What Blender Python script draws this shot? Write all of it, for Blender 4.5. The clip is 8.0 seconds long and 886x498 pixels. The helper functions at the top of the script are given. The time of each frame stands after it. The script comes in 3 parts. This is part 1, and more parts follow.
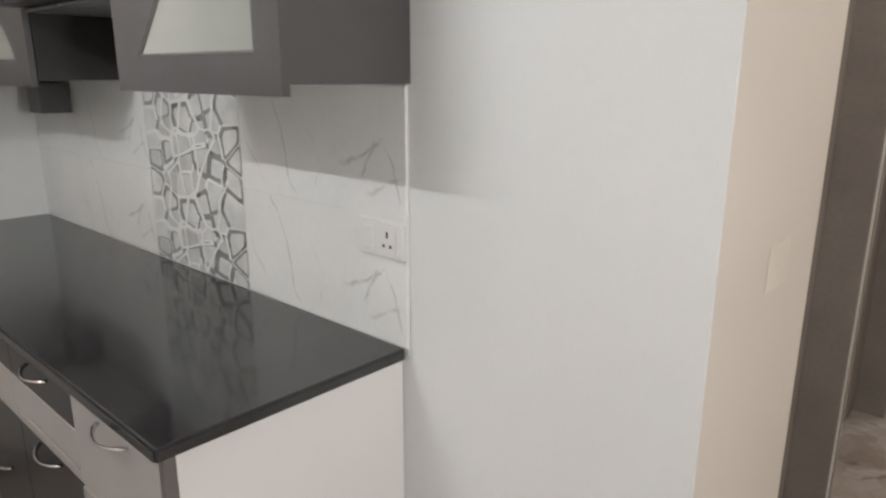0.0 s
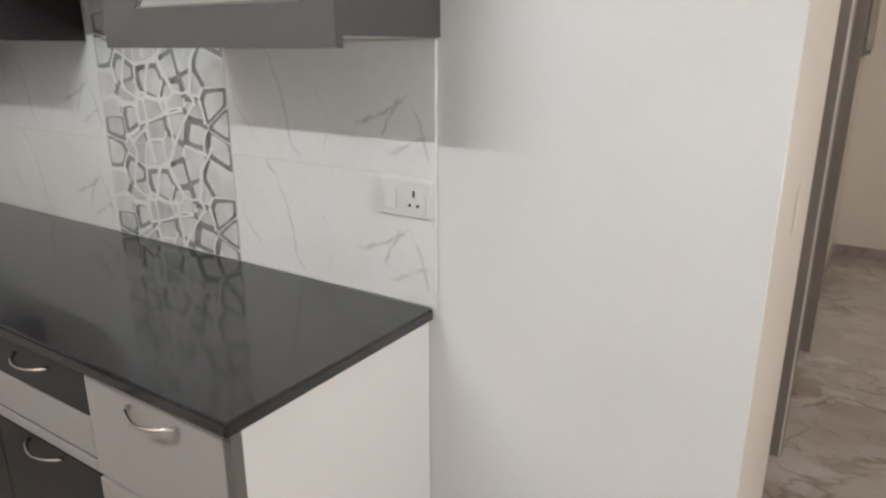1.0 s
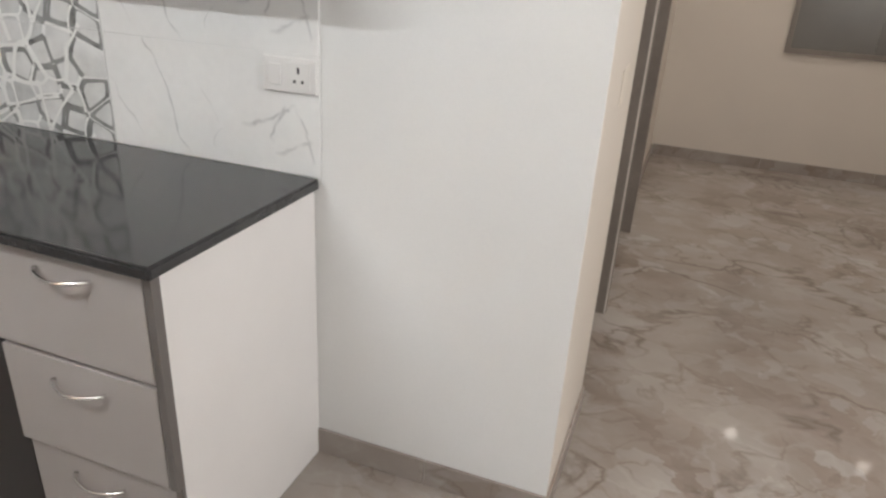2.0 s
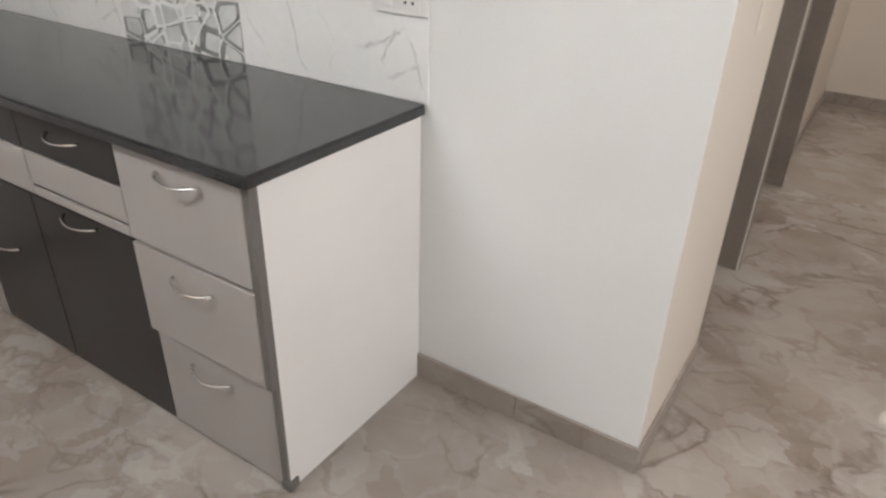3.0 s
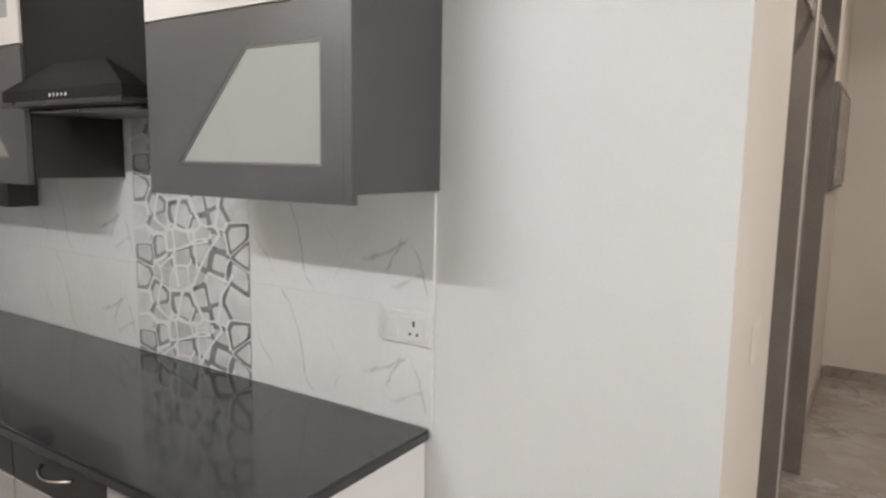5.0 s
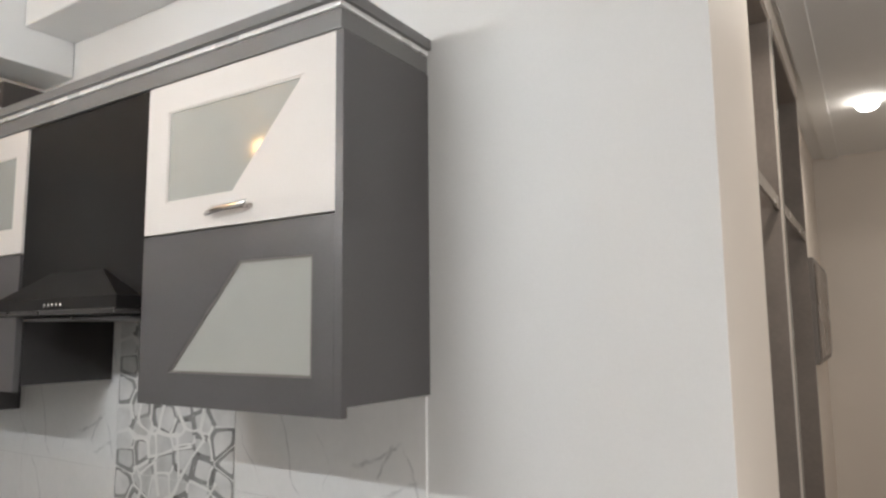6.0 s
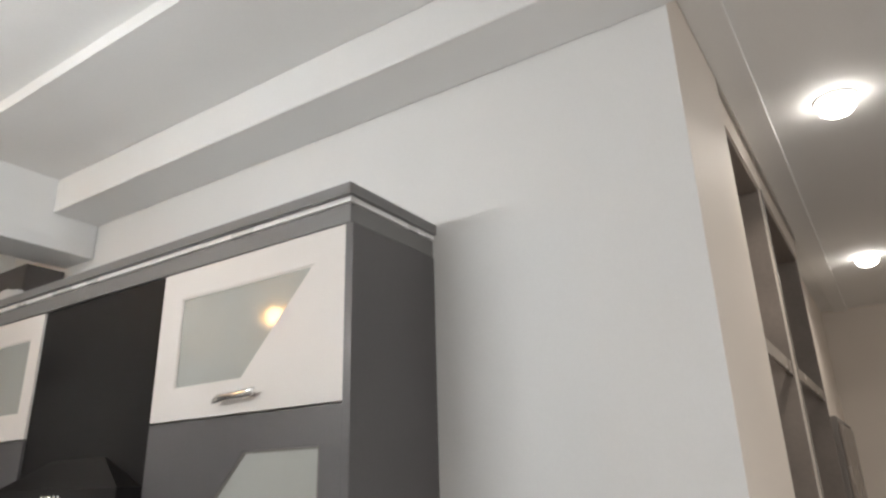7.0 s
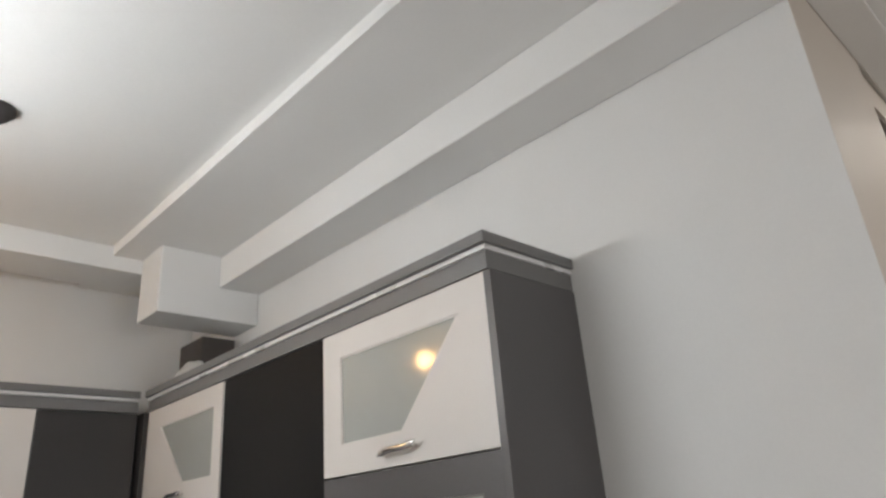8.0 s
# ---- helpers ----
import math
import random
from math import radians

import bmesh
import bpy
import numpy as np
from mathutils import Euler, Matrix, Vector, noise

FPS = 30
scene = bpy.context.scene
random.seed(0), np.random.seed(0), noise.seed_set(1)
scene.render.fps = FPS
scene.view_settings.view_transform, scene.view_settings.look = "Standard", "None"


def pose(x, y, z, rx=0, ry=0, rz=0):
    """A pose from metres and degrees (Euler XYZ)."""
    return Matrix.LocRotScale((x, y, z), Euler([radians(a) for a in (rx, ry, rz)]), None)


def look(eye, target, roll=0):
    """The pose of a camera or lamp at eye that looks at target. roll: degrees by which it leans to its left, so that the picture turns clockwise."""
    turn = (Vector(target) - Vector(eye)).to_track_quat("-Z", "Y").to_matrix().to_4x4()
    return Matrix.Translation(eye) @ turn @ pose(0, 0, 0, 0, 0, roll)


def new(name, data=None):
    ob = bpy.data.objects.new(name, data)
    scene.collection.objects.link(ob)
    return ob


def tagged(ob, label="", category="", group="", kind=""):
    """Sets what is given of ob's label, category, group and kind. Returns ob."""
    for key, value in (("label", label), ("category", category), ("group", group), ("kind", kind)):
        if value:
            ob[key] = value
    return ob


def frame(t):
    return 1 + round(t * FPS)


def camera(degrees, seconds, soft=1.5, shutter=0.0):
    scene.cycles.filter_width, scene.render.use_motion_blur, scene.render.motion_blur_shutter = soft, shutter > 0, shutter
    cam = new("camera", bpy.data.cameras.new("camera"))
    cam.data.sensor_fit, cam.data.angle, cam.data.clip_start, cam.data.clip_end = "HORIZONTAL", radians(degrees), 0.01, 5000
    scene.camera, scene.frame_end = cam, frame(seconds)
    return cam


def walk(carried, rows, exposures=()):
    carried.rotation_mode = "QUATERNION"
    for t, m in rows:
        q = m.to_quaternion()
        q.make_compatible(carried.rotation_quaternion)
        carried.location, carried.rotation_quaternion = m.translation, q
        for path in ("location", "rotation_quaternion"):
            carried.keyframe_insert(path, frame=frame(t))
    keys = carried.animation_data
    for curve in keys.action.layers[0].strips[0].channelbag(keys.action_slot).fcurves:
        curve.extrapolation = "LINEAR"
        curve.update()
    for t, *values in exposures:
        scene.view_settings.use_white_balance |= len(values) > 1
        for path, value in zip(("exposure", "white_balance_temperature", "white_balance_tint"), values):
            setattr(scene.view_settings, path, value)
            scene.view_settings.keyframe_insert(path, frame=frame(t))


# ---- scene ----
cam = camera(66.6, 8.0, soft=2.5)
PATH = [
    (0, (1.048, -1.02, 1.492), (-0.255, 0.412, 0.993), 0.2),
    (0.2, (0.975, -1.056, 1.49), (-0.302, 0.408, 1.016), 0.6),
    (0.5, (0.88, -1.073, 1.478), (-0.315, 0.455, 0.989), 1.4),
    (0.7, (0.836, -1.096, 1.466), (-0.266, 0.493, 0.955), 1.6),
    (1, (0.816, -1.202, 1.457), (-0.232, 0.401, 0.881), -0.0),
    (1.2, (0.802, -1.285, 1.456), (-0.091, 0.396, 0.842), -0.3),
    (1.5, (0.802, -1.38, 1.457), (0.083, 0.353, 0.762), 0.8),
    (1.7, (0.829, -1.414, 1.445), (0.192, 0.35, 0.753), 1.5),
    (2, (0.851, -1.436, 1.419), (0.247, 0.294, 0.618), 3.5),
    (2.2, (0.885, -1.435, 1.365), (0.202, 0.238, 0.507), 1.4),
    (3.3, (0.949, -1.342, 1.384), (-0.06, 0.097, 0.428), 1.4),
    (3.5, (0.947, -1.33, 1.395), (-0.109, 0.107, 0.49), 0.4),
    (3.8, (0.947, -1.342, 1.446), (-0.098, 0.195, 0.707), 0.0),
    (4, (0.949, -1.343, 1.452), (-0.092, 0.239, 0.809), 0.5),
    (4.2, (0.946, -1.339, 1.465), (-0.103, 0.262, 0.885), 0.2),
    (5.3, (0.907, -1.341, 1.568), (-0.184, 0.331, 1.454), 0.7),
    (5.5, (0.917, -1.345, 1.578), (-0.172, 0.333, 1.566), -0.0),
    (6, (0.92, -1.348, 1.628), (-0.145, 0.328, 1.864), -0.6),
    (6.2, (0.921, -1.356, 1.634), (-0.14, 0.311, 1.941), -0.8),
    (6.5, (0.928, -1.361, 1.656), (-0.124, 0.292, 2.06), -1.0),
    (6.7, (0.927, -1.362, 1.668), (-0.095, 0.29, 2.145), -1.3),
    (7, (0.942, -1.37, 1.697), (-0.084, 0.211, 2.366), -1.7),
    (7.2, (0.946, -1.371, 1.705), (-0.063, 0.194, 2.436), -2.1),
    (7.5, (0.944, -1.375, 1.717), (-0.11, 0.154, 2.461), -3.0),
    (7.7, (0.946, -1.379, 1.727), (-0.156, 0.098, 2.504), -3.9),
    (8, (0.963, -1.393, 1.724), (-0.347, -0.09, 2.49), -4.6),
]
walk(cam, [(t, look(eye, target, roll)) for t, eye, target, roll in PATH],
     exposures=[(0, -0.18), (2, -0.02), (3.5, 0.02), (4.2, -0.06), (5.5, -0.16), (6.5, -0.42), (7, -0.52), (8, -0.82)])

# ---- light ----
world = bpy.data.worlds.new("night")
world.use_nodes = True
world.node_tree.nodes["Background"].inputs[0].default_value = (0.02, 0.022, 0.028, 1)
world.node_tree.nodes["Background"].inputs[1].default_value = 0.3
scene.world = world

TUBE = 192.0        # glow of the tube light
BULB = 70.0        # glow of the warm bulb
FILL = 60.0       # watts of the added fill panel
SPOT = 6.0         # watts of a hall downlight


# ---- materials ----
def mat(name, color, rough=0.5, metal=0.0, vary=0.08, scale=6.0, bump=0.0, bscale=80.0, grain=0.0, coat=0.0, spec=0.5, rvar=1.0):
    """A surface with broad stains, fine grain and a light relief."""
    m = bpy.data.materials.new(name)
    m.use_nodes = True
    nt = m.node_tree
    n, l = nt.nodes, nt.links
    b = n["Principled BSDF"]
    b.inputs["Metallic"].default_value = metal
    b.inputs["Coat Weight"].default_value = coat
    b.inputs["Specular IOR Level"].default_value = spec
    tc = n.new("ShaderNodeTexCoord")
    big = n.new("ShaderNodeTexNoise")
    big.inputs["Scale"].default_value, big.inputs["Detail"].default_value = scale, 4.0
    l.new(tc.outputs["Object"], big.inputs["Vector"])
    fine = n.new("ShaderNodeTexNoise")
    fine.inputs["Scale"].default_value, fine.inputs["Detail"].default_value = bscale, 3.0
    l.new(tc.outputs["Object"], fine.inputs["Vector"])
    ramp = n.new("ShaderNodeMapRange")
    ramp.inputs["From Min"].default_value, ramp.inputs["From Max"].default_value = 0.3, 0.7
    ramp.inputs["To Min"].default_value, ramp.inputs["To Max"].default_value = 1 - vary, 1 + vary
    l.new(big.outputs["Fac"], ramp.inputs["Value"])
    g = n.new("ShaderNodeMapRange")
    g.inputs["From Min"].default_value, g.inputs["From Max"].default_value = 0.3, 0.7
    g.inputs["To Min"].default_value, g.inputs["To Max"].default_value = 1 - grain, 1 + grain
    l.new(fine.outputs["Fac"], g.inputs["Value"])
    mul = n.new("ShaderNodeMath")
    mul.operation = "MULTIPLY"
    l.new(ramp.outputs[0], mul.inputs[0])
    l.new(g.outputs[0], mul.inputs[1])
    sc = n.new("ShaderNodeVectorMath")
    sc.operation = "SCALE"
    sc.inputs[0].default_value = color
    l.new(mul.outputs[0], sc.inputs["Scale"])
    l.new(sc.outputs[0], b.inputs["Base Color"])
    rr = n.new("ShaderNodeMapRange")
    rr.inputs["From Min"].default_value, rr.inputs["From Max"].default_value = 0.3, 0.7
    rr.inputs["To Min"].default_value, rr.inputs["To Max"].default_value = rough * (1 - 0.15 * rvar), min(1, rough * (1 + 0.2 * rvar))
    l.new(big.outputs["Fac"], rr.inputs["Value"])
    l.new(rr.outputs[0], b.inputs["Roughness"])
    if bump:
        bp = n.new("ShaderNodeBump")
        bp.inputs["Strength"].default_value, bp.inputs["Distance"].default_value = bump, 0.002
        l.new(fine.outputs["Fac"], bp.inputs["Height"])
        l.new(bp.outputs[0], b.inputs["Normal"])
    return m


def glow(name, color, strength):
    m = bpy.data.materials.new(name)
    m.use_nodes = True
    b = m.node_tree.nodes["Principled BSDF"]
    b.inputs["Base Color"].default_value = (0.9, 0.9, 0.9, 1)
    b.inputs["Emission Color"].default_value = (*color, 1)
    b.inputs["Emission Strength"].default_value = strength
    return m


def veined_tile(name, base, vein, rough):
    """Glazed stone print: the same few wandering veins on every tile, on a clouded ground."""
    m = mat(name, base, rough, vary=0.05, scale=3.0, bscale=40, grain=0.015)
    nt = m.node_tree
    n, l = nt.nodes, nt.links
    b = n["Principled BSDF"]
    src = b.inputs["Base Color"].links[0].from_socket

    def calc(op, a, c=0.0, d=None):
        q = n.new("ShaderNodeMath")
        q.operation = op
        for i, v in enumerate((a, c, d)):
            if v is None:
                continue
            if isinstance(v, (int, float)):
                q.inputs[i].default_value = v
            else:
                l.new(v, q.inputs[i])
        return q.outputs[0]

    tc = n.new("ShaderNodeTexCoord")
    sep = n.new("ShaderNodeSeparateXYZ")
    l.new(tc.outputs["Object"], sep.inputs[0])
    u = calc("MODULO", calc("ADD", sep.outputs["X"], -1.1 + 0.65 + 4 * 1.235), 1.235)
    v = calc("MODULO", calc("ADD", sep.outputs["Z"], 0.878 - 0.88 + 3.0), 0.30)
    com = n.new("ShaderNodeCombineXYZ")
    l.new(u, com.inputs["X"])
    l.new(v, com.inputs["Z"])
    wob = []
    for sc, amp in ((9.0, 0.075), (42.0, 0.012)):
        nz = n.new("ShaderNodeTexNoise")
        nz.inputs["Scale"].default_value, nz.inputs["Detail"].default_value = sc, 2.0
        l.new(com.outputs[0], nz.inputs["Vector"])
        wob.append(calc("MULTIPLY", calc("SUBTRACT", nz.outputs["Fac"], 0.5), amp))
    wander = calc("ADD", wob[0], wob[1])
    nz = n.new("ShaderNodeTexNoise")
    nz.inputs["Scale"].default_value, nz.inputs["Detail"].default_value = 26.0, 2.0
    l.new(com.outputs[0], nz.inputs["Vector"])
    broken = n.new("ShaderNodeMapRange")
    broken.inputs["From Min"].default_value, broken.inputs["From Max"].default_value = 0.36, 0.58
    broken.inputs["To Min"].default_value = 0.25
    l.new(nz.outputs["Fac"], broken.inputs["Value"])
    total = None
    # each vein runs from (u, v) to (u, v), with a half width and a strength
    for u0, v0, u1, v1, w, k in ((0.14, 0.33, 0.262, -0.02, 0.0026, 0.42), (0.00, 0.19, 0.115, 0.03, 0.0022, 0.30),
                                 (0.43, 0.105, 0.60, 0.172, 0.0045, 0.42), (0.565, 0.175, 0.515, 0.07, 0.0040, 0.40),
                                 (0.583, 0.175, 0.645, 0.03, 0.0034, 0.36), (0.53, 0.035, 0.645, 0.085, 0.0045, 0.34),
                                 (0.375, 0.09, 0.345, 0.03, 0.0022, 0.25), (0.31, 0.19, 0.36, 0.10, 0.0018, 0.18)):
        ln = math.hypot(u1 - u0, v1 - v0)
        ex, ez = (u1 - u0) / ln, (v1 - v0) / ln
        along = calc("ADD", calc("MULTIPLY", u, ex), calc("MULTIPLY_ADD", v, ez, -(u0 * ex + v0 * ez)))
        off = calc("ADD", calc("MULTIPLY", u, -ez), calc("MULTIPLY_ADD", v, ex, u0 * ez - v0 * ex))
        off = calc("ABSOLUTE", calc("ADD", off, wander))
        line = n.new("ShaderNodeMapRange")
        line.interpolation_type = "SMOOTHSTEP"
        line.inputs["From Max"].default_value = w * 1.8
        line.inputs["To Min"].default_value, line.inputs["To Max"].default_value = k, 0.0
        l.new(off, line.inputs["Value"])
        end = n.new("ShaderNodeMapRange")
        end.inputs["From Min"].default_value, end.inputs["From Max"].default_value = ln * 0.5, ln * 0.35
        l.new(calc("ABSOLUTE", calc("SUBTRACT", along, ln / 2)), end.inputs["Value"])
        one = calc("MULTIPLY", line.outputs[0], end.outputs[0])
        total = one if total is None else calc("MAXIMUM", total, one)
    mx = n.new("ShaderNodeMix")
    mx.data_type = "RGBA"
    l.new(calc("MULTIPLY", total, broken.outputs[0]), mx.inputs["Factor"])
    l.new(src, mx.inputs[6])
    mx.inputs[7].default_value = (*vein, 1)
    l.new(mx.outputs[2], b.inputs["Base Color"])
    return m


def marble_floor(name, rough=0.045):
    """Polished breccia marble: worn beige and brown fragments, with dark and pale broken veins."""
    m = mat(name, (0.315, 0.268, 0.238), rough, vary=0.12, scale=2.2, bscale=30, grain=0.035, spec=0.26)
    nt = m.node_tree
    n, l = nt.nodes, nt.links
    b = n["Principled BSDF"]
    tc = n.new("ShaderNodeTexCoord")
    src = b.inputs["Base Color"].links[0].from_socket

    def cloud(scale, seed, detail=4.0, dist=0.25):
        mp = n.new("ShaderNodeMapping")
        mp.inputs["Location"].default_value = (seed, seed * 0.7, 0)
        mp.inputs["Rotation"].default_value = (0, 0, 0.6)
        mp.inputs["Scale"].default_value = (0.9, 1.15, 1)
        l.new(tc.outputs["Object"], mp.inputs["Vector"])
        nz = n.new("ShaderNodeTexNoise")
        nz.inputs["Scale"].default_value, nz.inputs["Detail"].default_value = scale, detail
        nz.inputs["Distortion"].default_value = dist
        l.new(mp.outputs[0], nz.inputs["Vector"])
        return nz

    def ramp(value, lo, hi, a, c):
        r = n.new("ShaderNodeMapRange")
        for key, q in (("From Min", lo), ("From Max", hi), ("To Min", a), ("To Max", c)):
            r.inputs[key].default_value = q
        l.new(value, r.inputs["Value"])
        return r.outputs[0]

    def calc(op, a, c):
        q = n.new("ShaderNodeMath")
        q.operation = op
        for k, v in enumerate((a, c)):
            if isinstance(v, (int, float)):
                q.inputs[k].default_value = v
            else:
                l.new(v, q.inputs[k])
        return q.outputs[0]

    def blend(fac, col):
        nonlocal src
        mx = n.new("ShaderNodeMix")
        mx.data_type = "RGBA"
        l.new(fac, mx.inputs["Factor"])
        l.new(src, mx.inputs[6])
        mx.inputs[7].default_value = (*col, 1)
        src = mx.outputs[2]

    blend(ramp(cloud(1.1, 0.0).outputs["Fac"], 0.40, 0.64, 0.0, 0.75), (0.385, 0.35, 0.322))
    blend(ramp(cloud(1.7, 5.0).outputs["Fac"], 0.50, 0.70, 0.0, 0.6), (0.215, 0.165, 0.135))
    # fragments, their outlines frayed by noise
    bend = cloud(7.0, 31.0, 8.0)
    sh = n.new("ShaderNodeVectorMath")
    sh.operation = "MULTIPLY_ADD"
    l.new(bend.outputs["Color"], sh.inputs[0])
    sh.inputs[1].default_value = (0.34, 0.34, 0.0)
    l.new(tc.outputs["Object"], sh.inputs[2])
    for scale, lo, hi, col, most, where in ((5.5, 0.54, 0.80, (0.48, 0.455, 0.43), 0.44, 3.0), (4.6, 0.58, 0.82, (0.20, 0.15, 0.12), 0.44, 12.0), (9.0, 0.58, 0.85, (0.47, 0.445, 0.42), 0.42, 18.0)):
        vo = n.new("ShaderNodeTexVoronoi")
        vo.inputs["Scale"].default_value = scale
        l.new(sh.outputs[0], vo.inputs["Vector"])
        sp = n.new("ShaderNodeSeparateColor")
        l.new(vo.outputs["Color"], sp.inputs[0])
        frag = ramp(sp.outputs[0], lo, hi, 0.0, most)
        blend(calc("MULTIPLY", frag, ramp(cloud(1.3, where).outputs["Fac"], 0.42, 0.60, 0.1, 1.0)), col)
    # veins
    for scale, seed, wide, col, most in ((2.4, 41.0, 0.026, (0.12, 0.085, 0.066), 0.58), (4.4, 47.0, 0.026, (0.15, 0.11, 0.088), 0.45), (2.9, 53.0, 0.030, (0.48, 0.45, 0.42), 0.22)):
        ridge = calc("ABSOLUTE", calc("SUBTRACT", cloud(scale, seed, 6.0, 0.5).outputs["Fac"], 0.5), 0.0)
        line = ramp(ridge, 0.0, wide, most, 0.0)
        blend(calc("MULTIPLY", line, ramp(cloud(1.6, seed + 3).outputs["Fac"], 0.47, 0.58, 0.0, 1.0)), col)
    l.new(src, b.inputs["Base Color"])
    return m


PAINT = mat("wall_paint", (0.76, 0.755, 0.742), 0.62, vary=0.025, scale=2.0, bump=0.12, bscale=160, grain=0.01)
# Hall cream, deepened because the side lamp lights the wall return too strongly.
PAINT_H = mat("dimmed_cream_paint", (0.67, 0.61, 0.545), 0.6, vary=0.025, scale=2.0, bump=0.12, bscale=160, grain=0.01)
CEIL = mat("ceiling_paint", (0.78, 0.775, 0.76), 0.75, vary=0.03, scale=1.5, bump=0.1, bscale=120, grain=0.01)
FLOOR = marble_floor("floor_marble")
SKIRT = marble_floor("skirting_marble", 0.3)
TILE = veined_tile("wall_tile_glaze", (0.80, 0.797, 0.785), (0.20, 0.20, 0.21), 0.13)
GROUT = mat("grout", (0.72, 0.715, 0.70), 0.8, bump=0.2)
CELL_A = mat("mosaic_pale_glaze", (0.69, 0.69, 0.68), 0.18, vary=0.12, scale=14)
CELL_B = mat("mosaic_grey_glaze", (0.60, 0.605, 0.595), 0.18, vary=0.15, scale=14)
DARKP = mat("mosaic_dark_glaze", (0.25, 0.25, 0.245), 0.3, vary=0.25, scale=18)
RIBBON = mat("mosaic_white_ribbon", (0.82, 0.82, 0.80), 0.2, vary=0.03)
GRANITE = mat("black_granite", (0.034, 0.033, 0.034), 0.10, vary=0.14, scale=9, bscale=140, grain=0.12, spec=0.6, rvar=0.15)
LAM_W = mat("cream_laminate", (0.66, 0.62, 0.585), 0.38, vary=0.025, scale=3, bscale=300, grain=0.015, bump=0.04)
# Cream laminate darkened for the base fronts, standing in for dimmer light below.
LAM_SHADED = mat("shaded_cream_laminate", (0.42, 0.385, 0.365), 0.40, vary=0.03, scale=3, bscale=300, grain=0.02, bump=0.04)
# Lifted above the cream laminate to make up for weak light there.
LAM_E = mat("lightened_end_laminate", (0.81, 0.785, 0.77), 0.42, vary=0.025, scale=3, bscale=300, grain=0.015, bump=0.04)
LAM_G = mat("grey_laminate", (0.085, 0.08, 0.08), 0.36, vary=0.05, scale=3, bscale=200, grain=0.04, bump=0.04)
LAM_D = mat("charcoal_laminate", (0.030, 0.0275, 0.027), 0.30, vary=0.05, scale=4, bscale=200, grain=0.04, bump=0.05, rvar=0.1)
CORN_G = mat("grey_cornice_laminate", (0.145, 0.14, 0.138), 0.34, vary=0.05, scale=3, bscale=200, grain=0.04, bump=0.04)
EDGE_D = mat("grey_edge_band", (0.16, 0.145, 0.135), 0.45, vary=0.06)
BLACKGLOSS = mat("black_gloss_panel", (0.012, 0.011, 0.0108), 0.30, vary=0.05, scale=5, spec=0.09, rvar=0.1)
GLASS = mat("frosted_glass", (0.37, 0.374, 0.348), 0.09, vary=0.03, scale=4, coat=0.3, spec=0.6)
CHROME = mat("chrome", (0.82, 0.81, 0.80), 0.16, metal=1.0, vary=0.04, scale=30)
PLASTIC = mat("white_plastic", (0.76, 0.75, 0.735), 0.35, vary=0.02)
HOLE = mat("dark_slot", (0.03, 0.025, 0.025), 0.6)
BROWN = mat("brown_door_laminate", (0.215, 0.184, 0.162), 0.42, vary=0.12, scale=5, bscale=60, grain=0.05)
BROWN_L = mat("pale_strip", (0.30, 0.27, 0.24), 0.24, metal=0.0, vary=0.05)
CORNICE_L = mat("silver_strip", (0.72, 0.71, 0.70), 0.28, metal=0.25, vary=0.04)
CARTON = mat("dark_carton", (0.06, 0.05, 0.045), 0.7, vary=0.15, bump=0.2)
BAG = mat("white_polythene", (0.5, 0.5, 0.49), 0.35, vary=0.06, bump=0.3, bscale=30)
NIGHT = mat("dark_window_glass", (0.17, 0.16, 0.145), 0.25, vary=0.1, scale=2)
GLOW_T = glow("tube_glow", (0.955, 0.985, 1.01), TUBE)
GLOW_T2 = glow("fill_panel_glow", (0.985, 0.98, 0.97), 4.0)
GLOW_B = glow("bulb_glow", (1.0, 0.56, 0.20), BULB)
GLOW_D = glow("downlight_glow", (1.0, 0.95, 0.89), 28.0)
GLOW_S = glow("strip_glow", (1.0, 0.93, 0.84), 8.0)


# ---- mesh helpers ----
def box(x0, x1, y0, y1, z0, z1, bevel=0.0, bm=None):
    own = bm is None
    if own:
        bm = bmesh.new()
    r = bmesh.ops.create_cube(bm, size=1.0, matrix=Matrix.Translation(((x0 + x1) / 2, (y0 + y1) / 2, (z0 + z1) / 2)) @ Matrix.Diagonal((abs(x1 - x0), abs(y1 - y0), abs(z1 - z0), 1)))
    if bevel:
        edges = {e for v in r["verts"] for e in v.link_edges}
        bmesh.ops.bevel(bm, geom=list(edges), offset=bevel, segments=2, affect="EDGES", profile=0.5)
    return bm


def prism(outline, y0, y1, bevel=0.0, axis="y", bm=None):
    """An outline of (x, z) pushed from y0 to y1 (axis x: (y, z) from x0 to x1)."""
    if bm is None:
        bm = bmesh.new()
    put = (lambda a, b, d: (a, d, b)) if axis == "y" else (lambda a, b, d: (d, a, b))
    lo = [bm.verts.new(put(a, b, y0)) for a, b in outline]
    hi = [bm.verts.new(put(a, b, y1)) for a, b in outline]
    k = len(outline)
    faces = [bm.faces.new(lo), bm.faces.new(hi[::-1])]
    faces += [bm.faces.new((lo[i], hi[i], hi[(i + 1) % k], lo[(i + 1) % k])) for i in range(k)]
    bmesh.ops.recalc_face_normals(bm, faces=faces)
    if bevel:
        bmesh.ops.bevel(bm, geom=list({e for f in faces for e in f.edges}), offset=bevel, segments=2, affect="EDGES", profile=0.5)
    return bm


